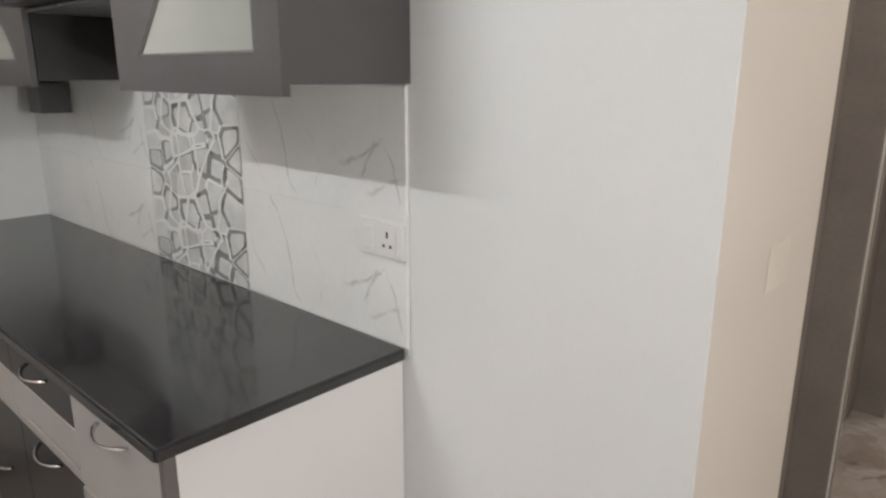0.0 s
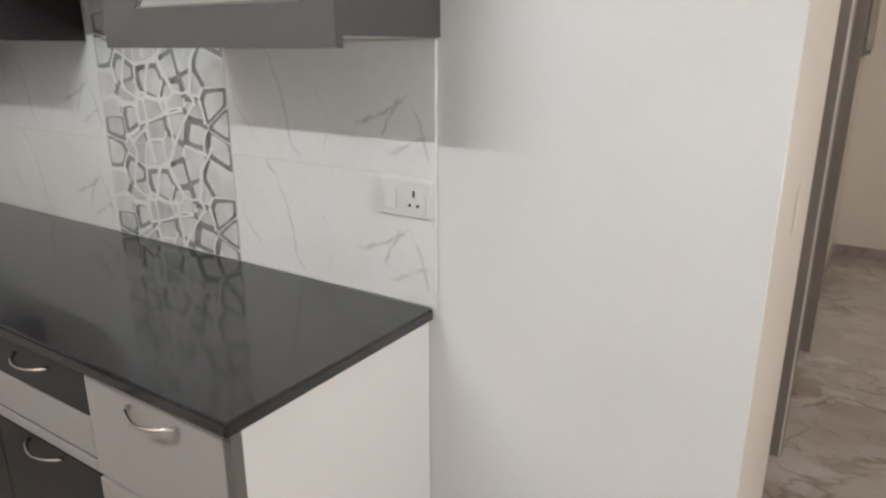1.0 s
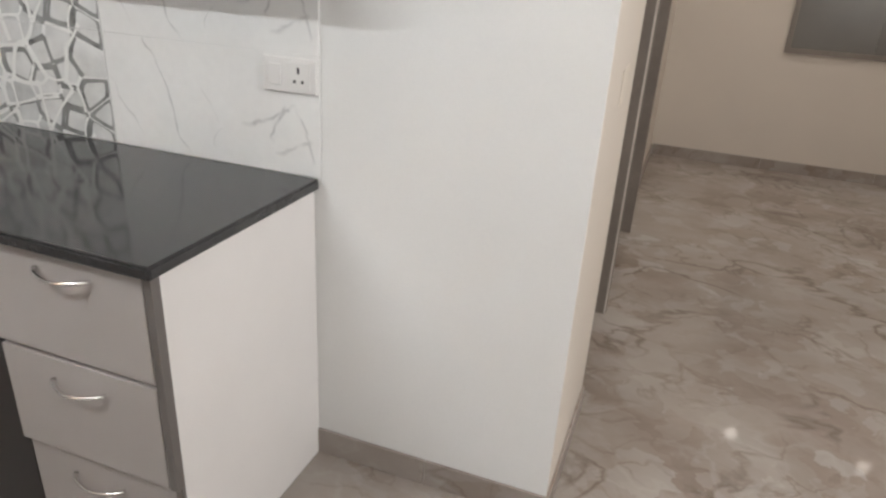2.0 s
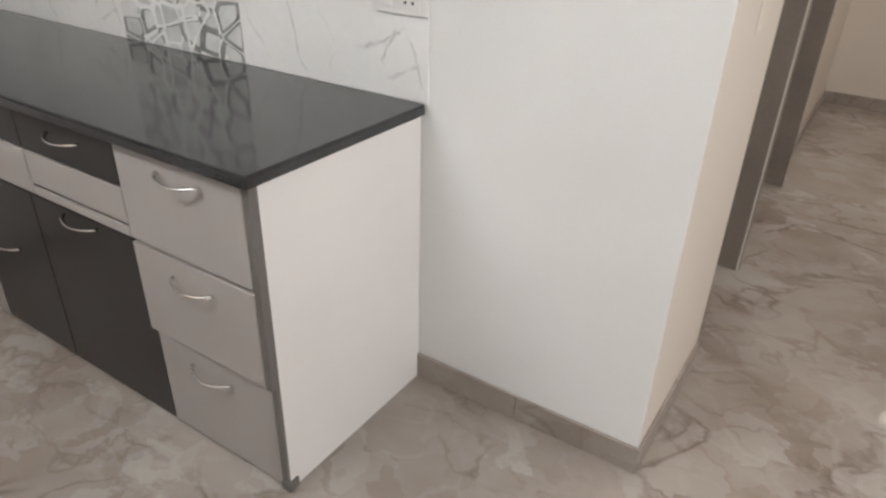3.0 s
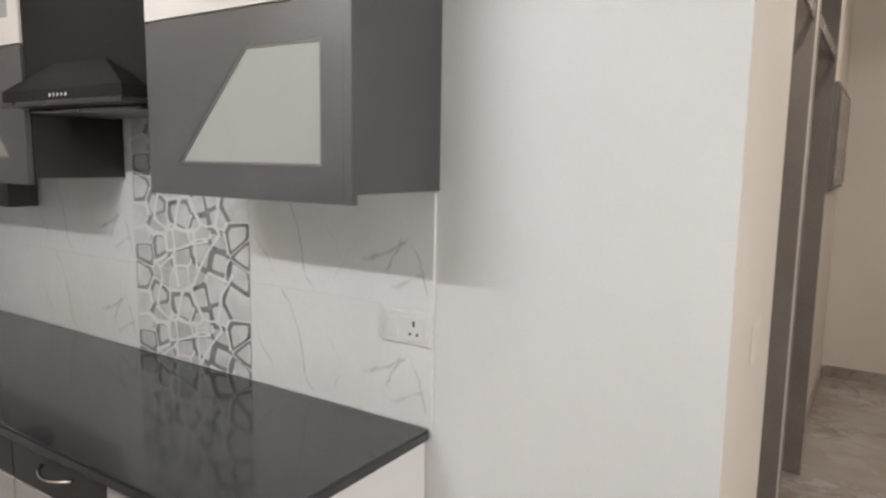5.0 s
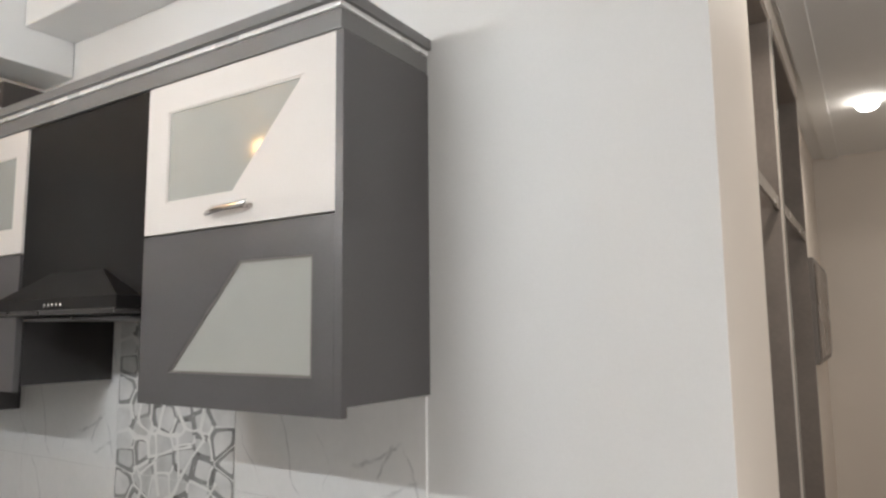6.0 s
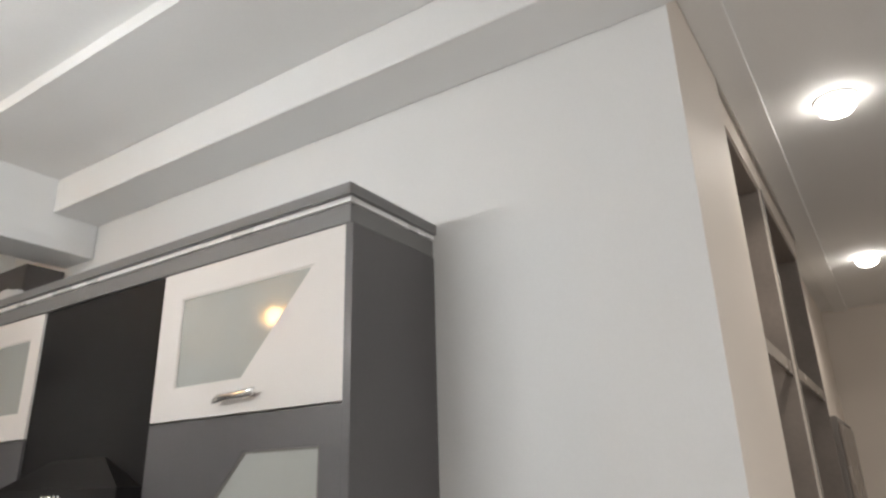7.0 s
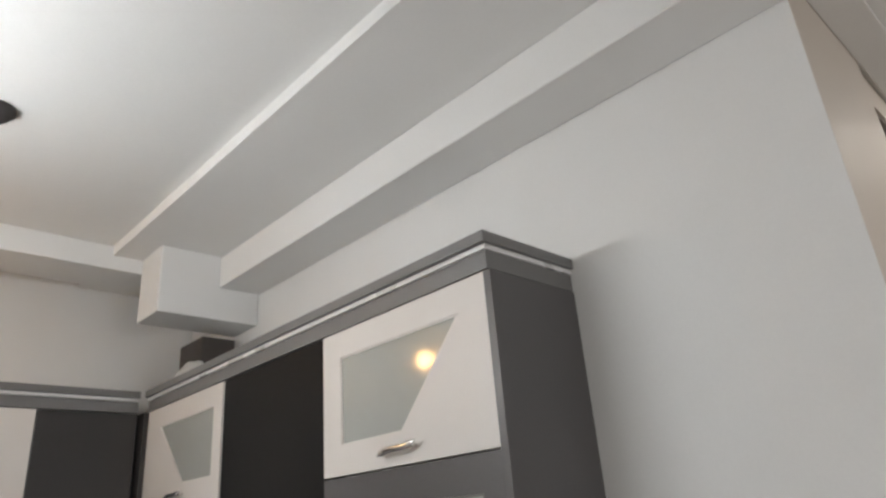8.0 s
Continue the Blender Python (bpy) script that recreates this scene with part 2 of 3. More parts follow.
def holed(outer, inner, y0, y1, bm=None):
    """A frame: the outline outer with the hole inner (alike corner counts, (x, z)), from y0 to y1."""
    if bm is None:
        bm = bmesh.new()
    ring = [[bm.verts.new((a, y, b)) for a, b in o] for o in (outer, inner) for y in (y0, y1)]
    of, ob, nf, nb = ring
    k = len(outer)
    for i in range(k):
        j = (i + 1) % k
        for q in ((of[i], of[j], nf[j], nf[i]), (ob[j], ob[i], nb[i], nb[j]), (of[j], of[i], ob[i], ob[j]), (nf[i], nf[j], nb[j], nb[i])):
            bm.faces.new(q)
    bmesh.ops.recalc_face_normals(bm, faces=bm.faces[:])
    return bm


def sweep(path, radii, sides=10, squash=1.0, bm=None):
    """A rounded rod along a path, with a radius at each point."""
    if bm is None:
        bm = bmesh.new()
    path = [Vector(p) for p in path]
    rings = []
    for i, p in enumerate(path):
        d = (path[min(i + 1, len(path) - 1)] - path[max(i - 1, 0)]).normalized()
        side = d.cross(Vector((0, 1, 0.01))).normalized()
        up = side.cross(d).normalized()
        r = radii[i] if isinstance(radii, (list, tuple)) else radii
        rings.append([bm.verts.new(p + side * math.cos(2 * math.pi * k / sides) * r + up * math.sin(2 * math.pi * k / sides) * r * squash) for k in range(sides)])
    for a, b in zip(rings, rings[1:]):
        for k in range(sides):
            bm.faces.new((a[k], a[(k + 1) % sides], b[(k + 1) % sides], b[k]))
    bm.faces.new(rings[0][::-1])
    bm.faces.new(rings[-1])
    bmesh.ops.recalc_face_normals(bm, faces=bm.faces[:])
    return bm


def lathe(cx, cy, profile, sides=28, bm=None):
    """A turned form round a vertical axis; profile: (radius, z)."""
    if bm is None:
        bm = bmesh.new()
    rings = [[bm.verts.new((cx + r * math.cos(2 * math.pi * k / sides), cy + r * math.sin(2 * math.pi * k / sides), z)) for k in range(sides)] for r, z in profile]
    for a, b in zip(rings, rings[1:]):
        for k in range(sides):
            bm.faces.new((a[k], a[(k + 1) % sides], b[(k + 1) % sides], b[k]))
    bm.faces.new(rings[0][::-1])
    bm.faces.new(rings[-1])
    bmesh.ops.recalc_face_normals(bm, faces=bm.faces[:])
    return bm


def origin(ob):
    p = Vector((0, 0, 0))
    while ob is not None:
        p += ob.location
        ob = ob.parent
    return p


def part(name, bm, material, parent, label="", smooth=False):
    """Links a bmesh, in world places, as one mesh under a thing or a part."""
    me = bpy.data.meshes.new(name)
    off = origin(parent)
    for v in bm.verts:
        v.co -= off
    bm.to_mesh(me)
    bm.free()
    for m in (material if isinstance(material, (list, tuple)) else [material]):
        me.materials.append(m)
    if smooth:
        for p in me.polygons:
            p.use_smooth = True
    ob = new(name, me)
    ob.parent = parent
    if label:
        tagged(ob, label)
    return ob


def thing(name, at, label, category, group="", kind=""):
    ob = new(name)
    ob.location = at
    ob.empty_display_size = 0.05
    return tagged(ob, label, category, group, kind)


def solid(name, bm, material, label, category, kind="", at=(0, 0, 0), smooth=False):
    """A thing of one mesh."""
    me = bpy.data.meshes.new(name)
    for v in bm.verts:
        v.co -= Vector(at)
    bm.to_mesh(me)
    bm.free()
    me.materials.append(material)
    if smooth:
        for p in me.polygons:
            p.use_smooth = True
    ob = new(name, me)
    ob.location = at
    return tagged(ob, label, category, kind=kind)


# ---- the plan (metres) ----
XL, XE, XR = -2.30, 0.687, 3.00      # left wall, end of the kitchen wall, right wall of the hall
YS, YF = -1.80, 4.30                 # wall behind the camera, far wall of the hall
WALL_Y, RET_Y = 0.010, 0.579         # painted face of the kitchen wall, end of its return
HALL_X = 0.672                       # face of the hall's door wall
ZC, ZLOW, ZHALL = 2.930, 2.885, 2.86 # ceilings: kitchen, its lowered band, hall
CT = 0.878                           # counter top
Z0, Z1, Z2, Z3 = 1.460, 1.870, 2.262, 2.350  # wall units: bottom, between doors, top, cornice top
FRONT = -0.312                       # wall units' door faces
BF, BU = -0.558, -0.574                # faces of the base units: lower fronts, and drawers that stand proud

S = "structure"
solid("floor", box(XL - 0.3, XR + 0.2, YS - 0.2, YF + 0.2, -0.12, 0), FLOOR, "polished brown and beige marble floor", "floor", S)
wall = solid("wall_north", box(XL - 0.2, XE, WALL_Y, RET_Y, 0, 3.05, 0.002), PAINT, "white painted kitchen wall with a cream painted end", "wall", S)
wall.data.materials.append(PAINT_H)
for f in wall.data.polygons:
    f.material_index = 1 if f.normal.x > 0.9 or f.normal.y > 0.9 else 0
solid("wall_west", box(XL - 0.2, XL, YS, WALL_Y - 0.002, 0, 3.05), PAINT, "white painted wall", "wall", S)
solid("wall_south", box(XL - 0.2, XR + 0.2, YS - 0.2, YS, 0, 3.05), PAINT, "white painted wall", "wall", S)
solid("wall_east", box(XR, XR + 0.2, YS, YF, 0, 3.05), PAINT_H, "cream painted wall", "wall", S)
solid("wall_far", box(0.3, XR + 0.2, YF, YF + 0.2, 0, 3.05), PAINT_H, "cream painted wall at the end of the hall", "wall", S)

# hall wall with two door openings
FARX = 0.611
D1, D2, DTOP = (RET_Y + 0.002, 1.306), (1.322, 2.372), 2.752
bm = box(HALL_X - 0.2, HALL_X, D1[1], D2[0], 0, 3.05)
box(HALL_X - 0.2, FARX, D2[1], YF - 0.002, 0, 3.05, bm=bm)
box(HALL_X - 0.2, HALL_X, D1[0], D1[1] - 0.002, DTOP, 3.05, bm=bm)
box(HALL_X - 0.2, HALL_X, D2[0] + 0.002, D2[1] - 0.002, DTOP, 3.05, bm=bm)
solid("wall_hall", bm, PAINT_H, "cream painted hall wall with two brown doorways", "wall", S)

# ceilings, stepped
bm = box(XL, XE + 0.3, YS, -0.551, ZC, ZC + 0.1)
box(XL, XE + 0.3, -0.551, 0.0, ZLOW, ZC + 0.1, bm=bm)
solid("ceiling", bm, CEIL, "white kitchen ceiling with a lowered band along the wall", "ceiling", S)
bm = box(XE + 0.302, XR, YS, WALL_Y, ZC, ZC + 0.1)
box(FARX - 0.01, XR, WALL_Y, YF, ZHALL, ZC + 0.1, bm=bm)
solid("ceiling_hall", bm, CEIL, "white hall ceiling", "ceiling", S)
solid("ceiling_band", box(XE + 0.0005, 0.782, WALL_Y + 0.001, YF - 0.002, ZHALL - 0.016, ZHALL - 0.0005, 0.003), CEIL, "shallow white lowered band along the doors", "ceiling", S)

# beams
solid("beam_north", box(-1.628, XR, -0.178, WALL_Y - 0.002, 2.744, ZLOW - 0.002, 0.004), PAINT, "white painted beam along the kitchen wall", "beam", S)
solid("beam_stub", box(-1.84, -1.630, -0.43, WALL_Y - 0.002, 2.604, ZC - 0.002, 0.004), PAINT, "white painted beam end over the cabinets", "beam", S)
solid("beam_west", box(-2.09, -1.842, YS, WALL_Y - 0.002, 2.825, ZC - 0.002, 0.004), PAINT, "white painted beam near the left wall", "beam", S)


# skirting, in stone pieces
skirt = thing("baseboard", (0.3, 0, 0), "brown marble skirting boards", "skirting", kind=S)
for a, b in ((-0.018, 0.33), (0.332, XE + 0.009)):
    part("skirting_piece", box(a, b, WALL_Y - 0.010, WALL_Y - 0.0005, 0.0, 0.085, 0.002), SKIRT, skirt)
part("skirting_piece", box(XE + 0.0005, XE + 0.009, WALL_Y, RET_Y - 0.004, 0, 0.085, 0.002), SKIRT, skirt)
for a, b in ((2.376, 3.3), (3.302, YF - 0.012)):
    part("skirting_piece", box(FARX + 0.0005, FARX + 0.010, a, b, 0, 0.085, 0.002), SKIRT, skirt)
for a, b in ((FARX + 0.012, 1.45), (1.452, 2.25), (2.252, XR - 0.002)):
    part("skirting_piece", box(a, b, YF - 0.010, YF - 0.0005, 0, 0.085, 0.002), SKIRT, skirt)


# ---- the hall ----
def hall_door(name, y0, y1):
    d = thing(name, (HALL_X - 0.08, (y0 + y1) / 2, 0), "closed dark brown door in a deep brown frame with a panel above", "door", kind=S)
    a, b = HALL_X - 0.17, HALL_X - 0.006
    for p in (y0 + 0.001, y1 - 0.013):
        part("door_jamb", box(a, b, p, p + 0.012, 0, DTOP - 0.001, 0.002), BROWN, d)
    part("door_head", box(a, b, y0 + 0.014, y1 - 0.014, DTOP - 0.013, DTOP - 0.001, 0.002), BROWN, d)
    t = part("transom", box(b - 0.010, b - 0.004, y0 + 0.014, y1 - 0.014, 2.036, 2.084, 0.001), BROWN, d)
    part("transom_strip", box(b - 0.0035, b - 0.001, y0 + 0.016, y1 - 0.10, 2.038, 2.082), BROWN_L, t, "paler brown strip")
    leaf = part("door_leaf", box(a + 0.002, a + 0.04, y0 + 0.016, y1 - 0.016, 0.008, 2.034, 0.003), BROWN, d)
    part("upper_panel", box(a + 0.002, a + 0.036, y0 + 0.016, y1 - 0.016, 2.036, DTOP - 0.015, 0.003), BROWN, d)
    part("door_handle", sweep([(a + 0.04, y0 + 0.12, 1.02), (a + 0.075, y0 + 0.12, 1.02), (a + 0.08, y0 + 0.14, 1.02), (a + 0.08, y0 + 0.23, 1.02)], 0.008), CHROME, leaf, "steel lever handle", True)
    return d


part("mullion", box(HALL_X + 0.0005, HALL_X + 0.004, D1[1] - 0.001, D2[0] + 0.001, 0.0, DTOP, 0.001), BROWN_L, hall_door("door_1", *D1), "paler brown strip between the doors")
hall_door("door_2", *D2)

# box on the hall wall
db = thing("switch_box", (FARX, 3.5, 1.45), "long shallow brown-grey box mounted on the hall wall", "switch box")
part("box_body", box(FARX + 0.0005, FARX + 0.034, 3.06, 4.18, 1.405, 2.020, 0.008), EDGE_D, db)
part("box_door", box(FARX + 0.0345, FARX + 0.042, 3.09, 4.15, 1.435, 1.990, 0.003), mat("smoked_cover", (0.2, 0.17, 0.15), 0.25), db, "smoked cover")

# small switch plate on the return
sp = thing("switch_plate", (XE, 0.34, 1.1), "small flush blank plate painted over on the wall return", "switch")
part("plate", box(XE + 0.0003, XE + 0.0022, 0.262, 0.385, 1.10, 1.19, 0.0008), mat("cream_plastic", (0.70, 0.64, 0.565), 0.55), sp)

# window in the far wall
wn = thing("window_1", (2.1, YF, 0.893), "dark window seen at night in the far wall", "window", kind=S)
part("window_frame", holed([(1.424, 0.893), (2.6, 0.893), (2.6, 2.1), (1.424, 2.1)], [(1.46, 0.93), (2.56, 0.93), (2.56, 2.06), (1.46, 2.06)], YF - 0.02, YF - 0.0005), BROWN, wn)
for k in range(2):
    part("pane", box(1.461 + k * 0.55, 2.009 + k * 0.55, YF - 0.012, YF - 0.004, 0.931, 2.059), NIGHT, wn)


def downlight(x, y, watts):
    d = thing("ceiling_light", (x, y, ZHALL), "round flush white ceiling light, lit", "ceiling light", "hall downlights")
    part("trim_ring", lathe(x, y, [(0.058, ZHALL - 0.0005), (0.066, ZHALL - 0.001), (0.066, ZHALL - 0.004), (0.060, ZHALL - 0.006), (0.058, ZHALL - 0.006)]), PLASTIC, d, smooth=True)
    part("diffuser", lathe(x, y, [(0.0575, ZHALL - 0.0065), (0.0575, ZHALL - 0.022), (0.053, ZHALL - 0.038), (0.040, ZHALL - 0.052), (0.020, ZHALL - 0.059), (0.003, ZHALL - 0.060)]), GLOW_D, d, "glowing domed diffuser", True)
    lamp = bpy.data.lights.new("downlight_lamp", "AREA")
    lamp.shape, lamp.size, lamp.energy, lamp.color = "DISK", 0.09, watts, (1.0, 0.91, 0.81)
    lamp.spread = radians(145)
    o = new("downlight_lamp", lamp)
    o.location = (x, y, ZHALL - 0.064)


downlight(0.98, 0.95, SPOT)
downlight(0.97, 2.95, SPOT * 0.8)
downlight(1.96, 3.66, SPOT)
# unseen fourth light, added to warm the wall return
downlight(1.96, 1.25, SPOT)

for x in (1.78, 2.86):
    fs = thing("wall_light", (x, YF, 2.48), "twin bar wall light at the end of the hall, lit", "wall light", "hall wall lights")
    part("back_plate", box(x - 0.12, x + 0.12, YF - 0.02, YF - 0.0005, 2.42, 2.55, 0.003), PLASTIC, fs)
    for k in range(2):
        part("light_bar", box(x - 0.045, x + 0.045, YF - 0.045, YF - 0.021, 2.44 + k * 0.06, 2.458 + k * 0.06, 0.004), GLOW_S, fs, "glowing bar")

# tube lights and bulb on the wall opposite the cabinets
def tube_light(x0, x1, m):
    c = (x0 + x1) / 2
    tl = thing("tube_light", (c, YS, 2.34), "white batten tube light, lit", "tube light", "tube lights")
    part("batten", box(x0, x1, YS + 0.0005, YS + 0.04, 2.315, 2.365, 0.004), PLASTIC, tl)
    for x in (x0 + 0.01, x1 - 0.03):
        part("tube_holder", box(x, x + 0.02, YS + 0.0405, YS + 0.095, 2.318, 2.362, 0.003), PLASTIC, tl)
    part("tube", sweep([(x0 + 0.031, YS + 0.078, 2.34), (x1 - 0.031, YS + 0.078, 2.34)], 0.014, 14), m, tl, "glowing tube", True)


tube_light(-1.16, -0.12, GLOW_T)
# unseen pale strip, added so the glass mirrors a faint streak
solid("streak_strip", box(XL + 0.002, -1.164, YS + 0.0005, YS + 0.022, 2.325, 2.350, 0.003), PLASTIC, "unseen pale strip added for its reflection in the glass", "trunking", at=(-1.9, YS, 2.33))

# unseen fill panel, added to brighten surfaces that face the hall
py, pz, pw = -0.90, 1.45, 0.26
pl = thing("fill_panel", (XR, py, pz), "unseen square fill panel added on the side wall, lit", "wall light")
part("housing", box(XR - 0.025, XR - 0.0005, py - pw, py + pw, pz - pw, pz + pw, 0.005), PLASTIC, pl)
part("diffuser", box(XR - 0.029, XR - 0.0255, py - pw + 0.02, py + pw - 0.02, pz - pw + 0.02, pz + pw - 0.02), GLOW_T2, pl, "glowing diffuser")
lamp = bpy.data.lights.new("fill_panel_lamp", "AREA")
lamp.shape, lamp.size, lamp.energy, lamp.color = "SQUARE", 0.46, FILL, (0.985, 0.98, 0.97)
new("fill_panel_lamp", lamp).matrix_world = look((XR - 0.032, py, pz), (0.0, -0.3, 0.75))
bl = thing("wall_bulb", (-1.737, YS, 2.62), "warm glowing bulb in a wall holder", "bulb")
part("holder", sweep([(-1.737, YS + 0.0005, 2.57), (-1.737, YS + 0.05, 2.58)], [0.03, 0.02], 14), PLASTIC, bl, smooth=True)
part("bulb_glass", sweep([(-1.737, YS + 0.05, 2.58), (-1.737, YS + 0.07, 2.585), (-1.737, YS + 0.095, 2.59), (-1.737, YS + 0.125, 2.595), (-1.737, YS + 0.14, 2.60)], [0.016, 0.032, 0.050, 0.040, 0.012], 16), GLOW_B, bl, "glowing bulb", True)

# hook on the ceiling
hk = thing("ceiling_rose", (-1.04, -1.15, ZC), "small dark ceiling rose with a hook", "ceiling rose")
part("cap", lathe(-1.04, -1.15, [(0.05, ZC - 0.0005), (0.05, ZC - 0.012), (0.03, ZC - 0.035), (0.012, ZC - 0.05)]), HOLE, hk, smooth=True)
part("hook", sweep([(-1.04, -1.15, ZC - 0.05), (-1.04, -1.15, ZC - 0.075), (-1.025, -1.15, ZC - 0.085), (-1.012, -1.15, ZC - 0.072)], 0.004, 8), HOLE, hk, smooth=True)


# ---- base units ----
def bow_handle(name, x0, x1, z, y, parent):
    """An arched chrome pull with thickened feet."""
    k, w = 14, x1 - x0
    pts, rad = [], []
    for i in range(k + 1):
        s = i / k
        b = math.sin(math.pi * s)
        pts.append((x0 + w * s, y - 0.004 - 0.030 * b ** 0.7, z - 0.004 * b))
        rad.append(0.0031 + 0.0016 * (1 - b))
    return part(name, sweep(pts, rad, 10, 1.3), CHROME, parent, "chrome bow handle", True)


def front(name, x0, x1, z0, z1, material, parent, handle=None, label="", y=BF):
    p = part(name, box(x0 + 0.0015, x1 - 0.0015, y, BF + 0.018 if y == BF else BF + 0.012, z0 + 0.0015, z1 - 0.0015, 0.0015), material, parent, label)
    if handle:
        bow_handle("handle", handle[0], handle[1], handle[2], y, p)
    return p


def carcass(parent, x0, x1, m=LAM_W):
    part("carcass", box(x0 + 0.001, x1 - 0.001, BF + 0.020, -0.012, 0.075, CT - 0.031), m, parent)
    part("plinth", box(x0 + 0.001, x1 - 0.001, BF + 0.03, BF + 0.045, 0, 0.074), LAM_D, parent)


XA, XB, XC, XD = -0.036, -0.458, -0.882, -1.348
SPLIT = -0.945                       # between the two cupboard doors
u = thing("drawer_unit", ((XA + XB) / 2, -0.3, 0), "shade-toned cream base cabinet with three drawers and chrome bow handles", "drawer unit")
carcass(u, XB, XA)
front("drawer_front", XB, XA, 0.598, CT - 0.033, LAM_SHADED, u, (-0.302, -0.160, 0.806), y=BU)
front("drawer_front", XB, XA, 0.332, 0.590, LAM_SHADED, u, (-0.314, -0.172, 0.538), y=BU)
front("drawer_front", XB, XA, 0.010, 0.328, LAM_SHADED, u, (-0.326, -0.180, 0.264))
# dark strip laid in the drawer gap, standing for its shade
part("gap_shade", box(XB + 0.002, XA - 0.002, BU + 0.012, BF + 0.019, 0.590, 0.598), HOLE, u)
gp = thing("end_panel", (-0.02, -0.3, 0), "tall end panel in lightened laminate with a grey edge band beside the drawers", "end panel")
part("panel", box(-0.030, -0.014, BF + 0.006, 0.008, 0, CT - 0.031, 0.001), LAM_E, gp)
part("edge_band", box(-0.033, -0.0135, BU - 0.002, BF + 0.0055, 0.334, CT - 0.033, 0.001), EDGE_D, gp, "grey edge band")
part("edge_band", box(-0.033, -0.0135, BF - 0.004, BF + 0.0055, 0.03, 0.333, 0.001), EDGE_D, gp, "grey edge band")
part("foot", box(-0.036, -0.008, BF - 0.006, BF + 0.03, 0.0, 0.029, 0.002), EDGE_D, gp, "grey plastic foot")

u = thing("cupboard_unit", ((XB + XD) / 2, -0.3, 0), "shade-toned cream and charcoal base cabinet with two drawers over two doors", "base cabinet")
carcass(u, XD, XB)
front("drawer_front", XC, XB, 0.730, CT - 0.033, LAM_D, u, (-0.728, -0.588, 0.806), "charcoal drawer front", BU)
front("drawer_front", XD, XC, 0.730, CT - 0.033, LAM_D, u, (-1.170, -1.030, 0.798), "charcoal drawer front", BU)
front("rail_panel", XC + 0.0025, XB, 0.632, 0.728, LAM_SHADED, u, y=BU)
front("rail_panel", XD, XC - 0.0025, 0.598, 0.728, LAM_SHADED, u, y=BU)
front("rail_strip", XC, XB, 0.598, 0.626, LAM_SHADED, u, y=BU)
# dark strips behind the joints, standing for the shade in them
part("gap_shade", box(XC + 0.002, XB - 0.002, BU + 0.004, BF + 0.019, 0.626, 0.632), HOLE, u)
part("gap_shade", box(XD + 0.002, XB - 0.002, BU + 0.004, BF + 0.019, 0.589, 0.597), HOLE, u)
part("gap_shade", box(XC - 0.0025, XC + 0.0025, BU + 0.006, BF + 0.019, 0.598, 0.728), HOLE, u)
front("cupboard_door", SPLIT, XB, 0.012, 0.587, LAM_D, u, (-0.785, -0.632, 0.560), "charcoal door")
front("cupboard_door", XD, SPLIT - 0.002, 0.012, 0.587, LAM_D, u, (-1.245, -1.105, 0.350), "charcoal door")

u = thing("corner_unit", (-1.45, -0.3, 0), "shade-toned cream corner base cabinet with a plain door", "base cabinet")
carcass(u, -1.70, XD)
front("cupboard_door", -1.70, XD, 0.008, 0.726, LAM_SHADED, u)
front("drawer_front", -1.70, XD, 0.730, CT - 0.033, LAM_D, u, None, "charcoal drawer front", BU)

u = thing("side_base_unit", (-2.0, -1.2, 0), "shade-toned cream base cabinets along the side wall", "base cabinet")
part("carcass", box(XL + 0.002, -1.722, -1.78, BF - 0.03, 0.075, CT - 0.031), LAM_W, u)
part("plinth", box(-1.78, -1.76, -1.78, BF - 0.03, 0, 0.074), LAM_D, u)
for k in range(2):
    y1 = BF - 0.032 - k * 0.58
    part("cupboard_door", box(-1.720, -1.702, y1 - 0.578, y1, 0.068, CT - 0.034, 0.0015), LAM_SHADED, u)

bm = prism([(XL + 0.001, -0.001), (XL + 0.001, YS + 0.002), (-1.69, YS + 0.002), (-1.69, -0.594), (0.003, -0.594), (0.003, -0.001)], CT - 0.029, CT)
for v in bm.verts:
    v.co = Vector((v.co.x, v.co.z, v.co.y))
bmesh.ops.recalc_face_normals(bm, faces=bm.faces[:])
bmesh.ops.bevel(bm, geom=bm.edges[:], offset=0.003, segments=2, affect="EDGES", profile=0.5)
wt = thing("worktop", (-1, -0.3, CT - 0.029), "polished black granite worktop in an L shape", "worktop")
part("slab", bm, GRANITE, wt)
part("front_nosing", box(-1.688, 0.001, -0.5985, -0.5942, CT - 0.026, CT - 0.005, 0.002), GRANITE, wt, "rounded polished front edge")
part("end_nosing", box(0.0032, 0.0062, -0.592, -0.004, CT - 0.026, CT - 0.005, 0.0014), GRANITE, wt, "rounded polished end edge")


# ---- wall units ----
def inset(poly, d):
    """The same convex outline, drawn in by d."""
    cx, cz = sum(p[0] for p in poly) / len(poly), sum(p[1] for p in poly) / len(poly)
    out, k = [], len(poly)
    for i in range(k):
        a, b, c = Vector(poly[i - 1]), Vector(poly[i]), Vector(poly[(i + 1) % k])
        e1, e2 = (b - a).normalized(), (c - b).normalized()
        n1, n2 = Vector((-e1.y, e1.x)), Vector((-e2.y, e2.x))
        if n1.dot(Vector((cx, cz)) - b) < 0:
            n1, n2 = -n1, -n2
        m = (n1 + n2)
        m *= d / max(0.2, m.dot(n1))
        out.append((b.x + m.x, b.y + m.y))
    return out


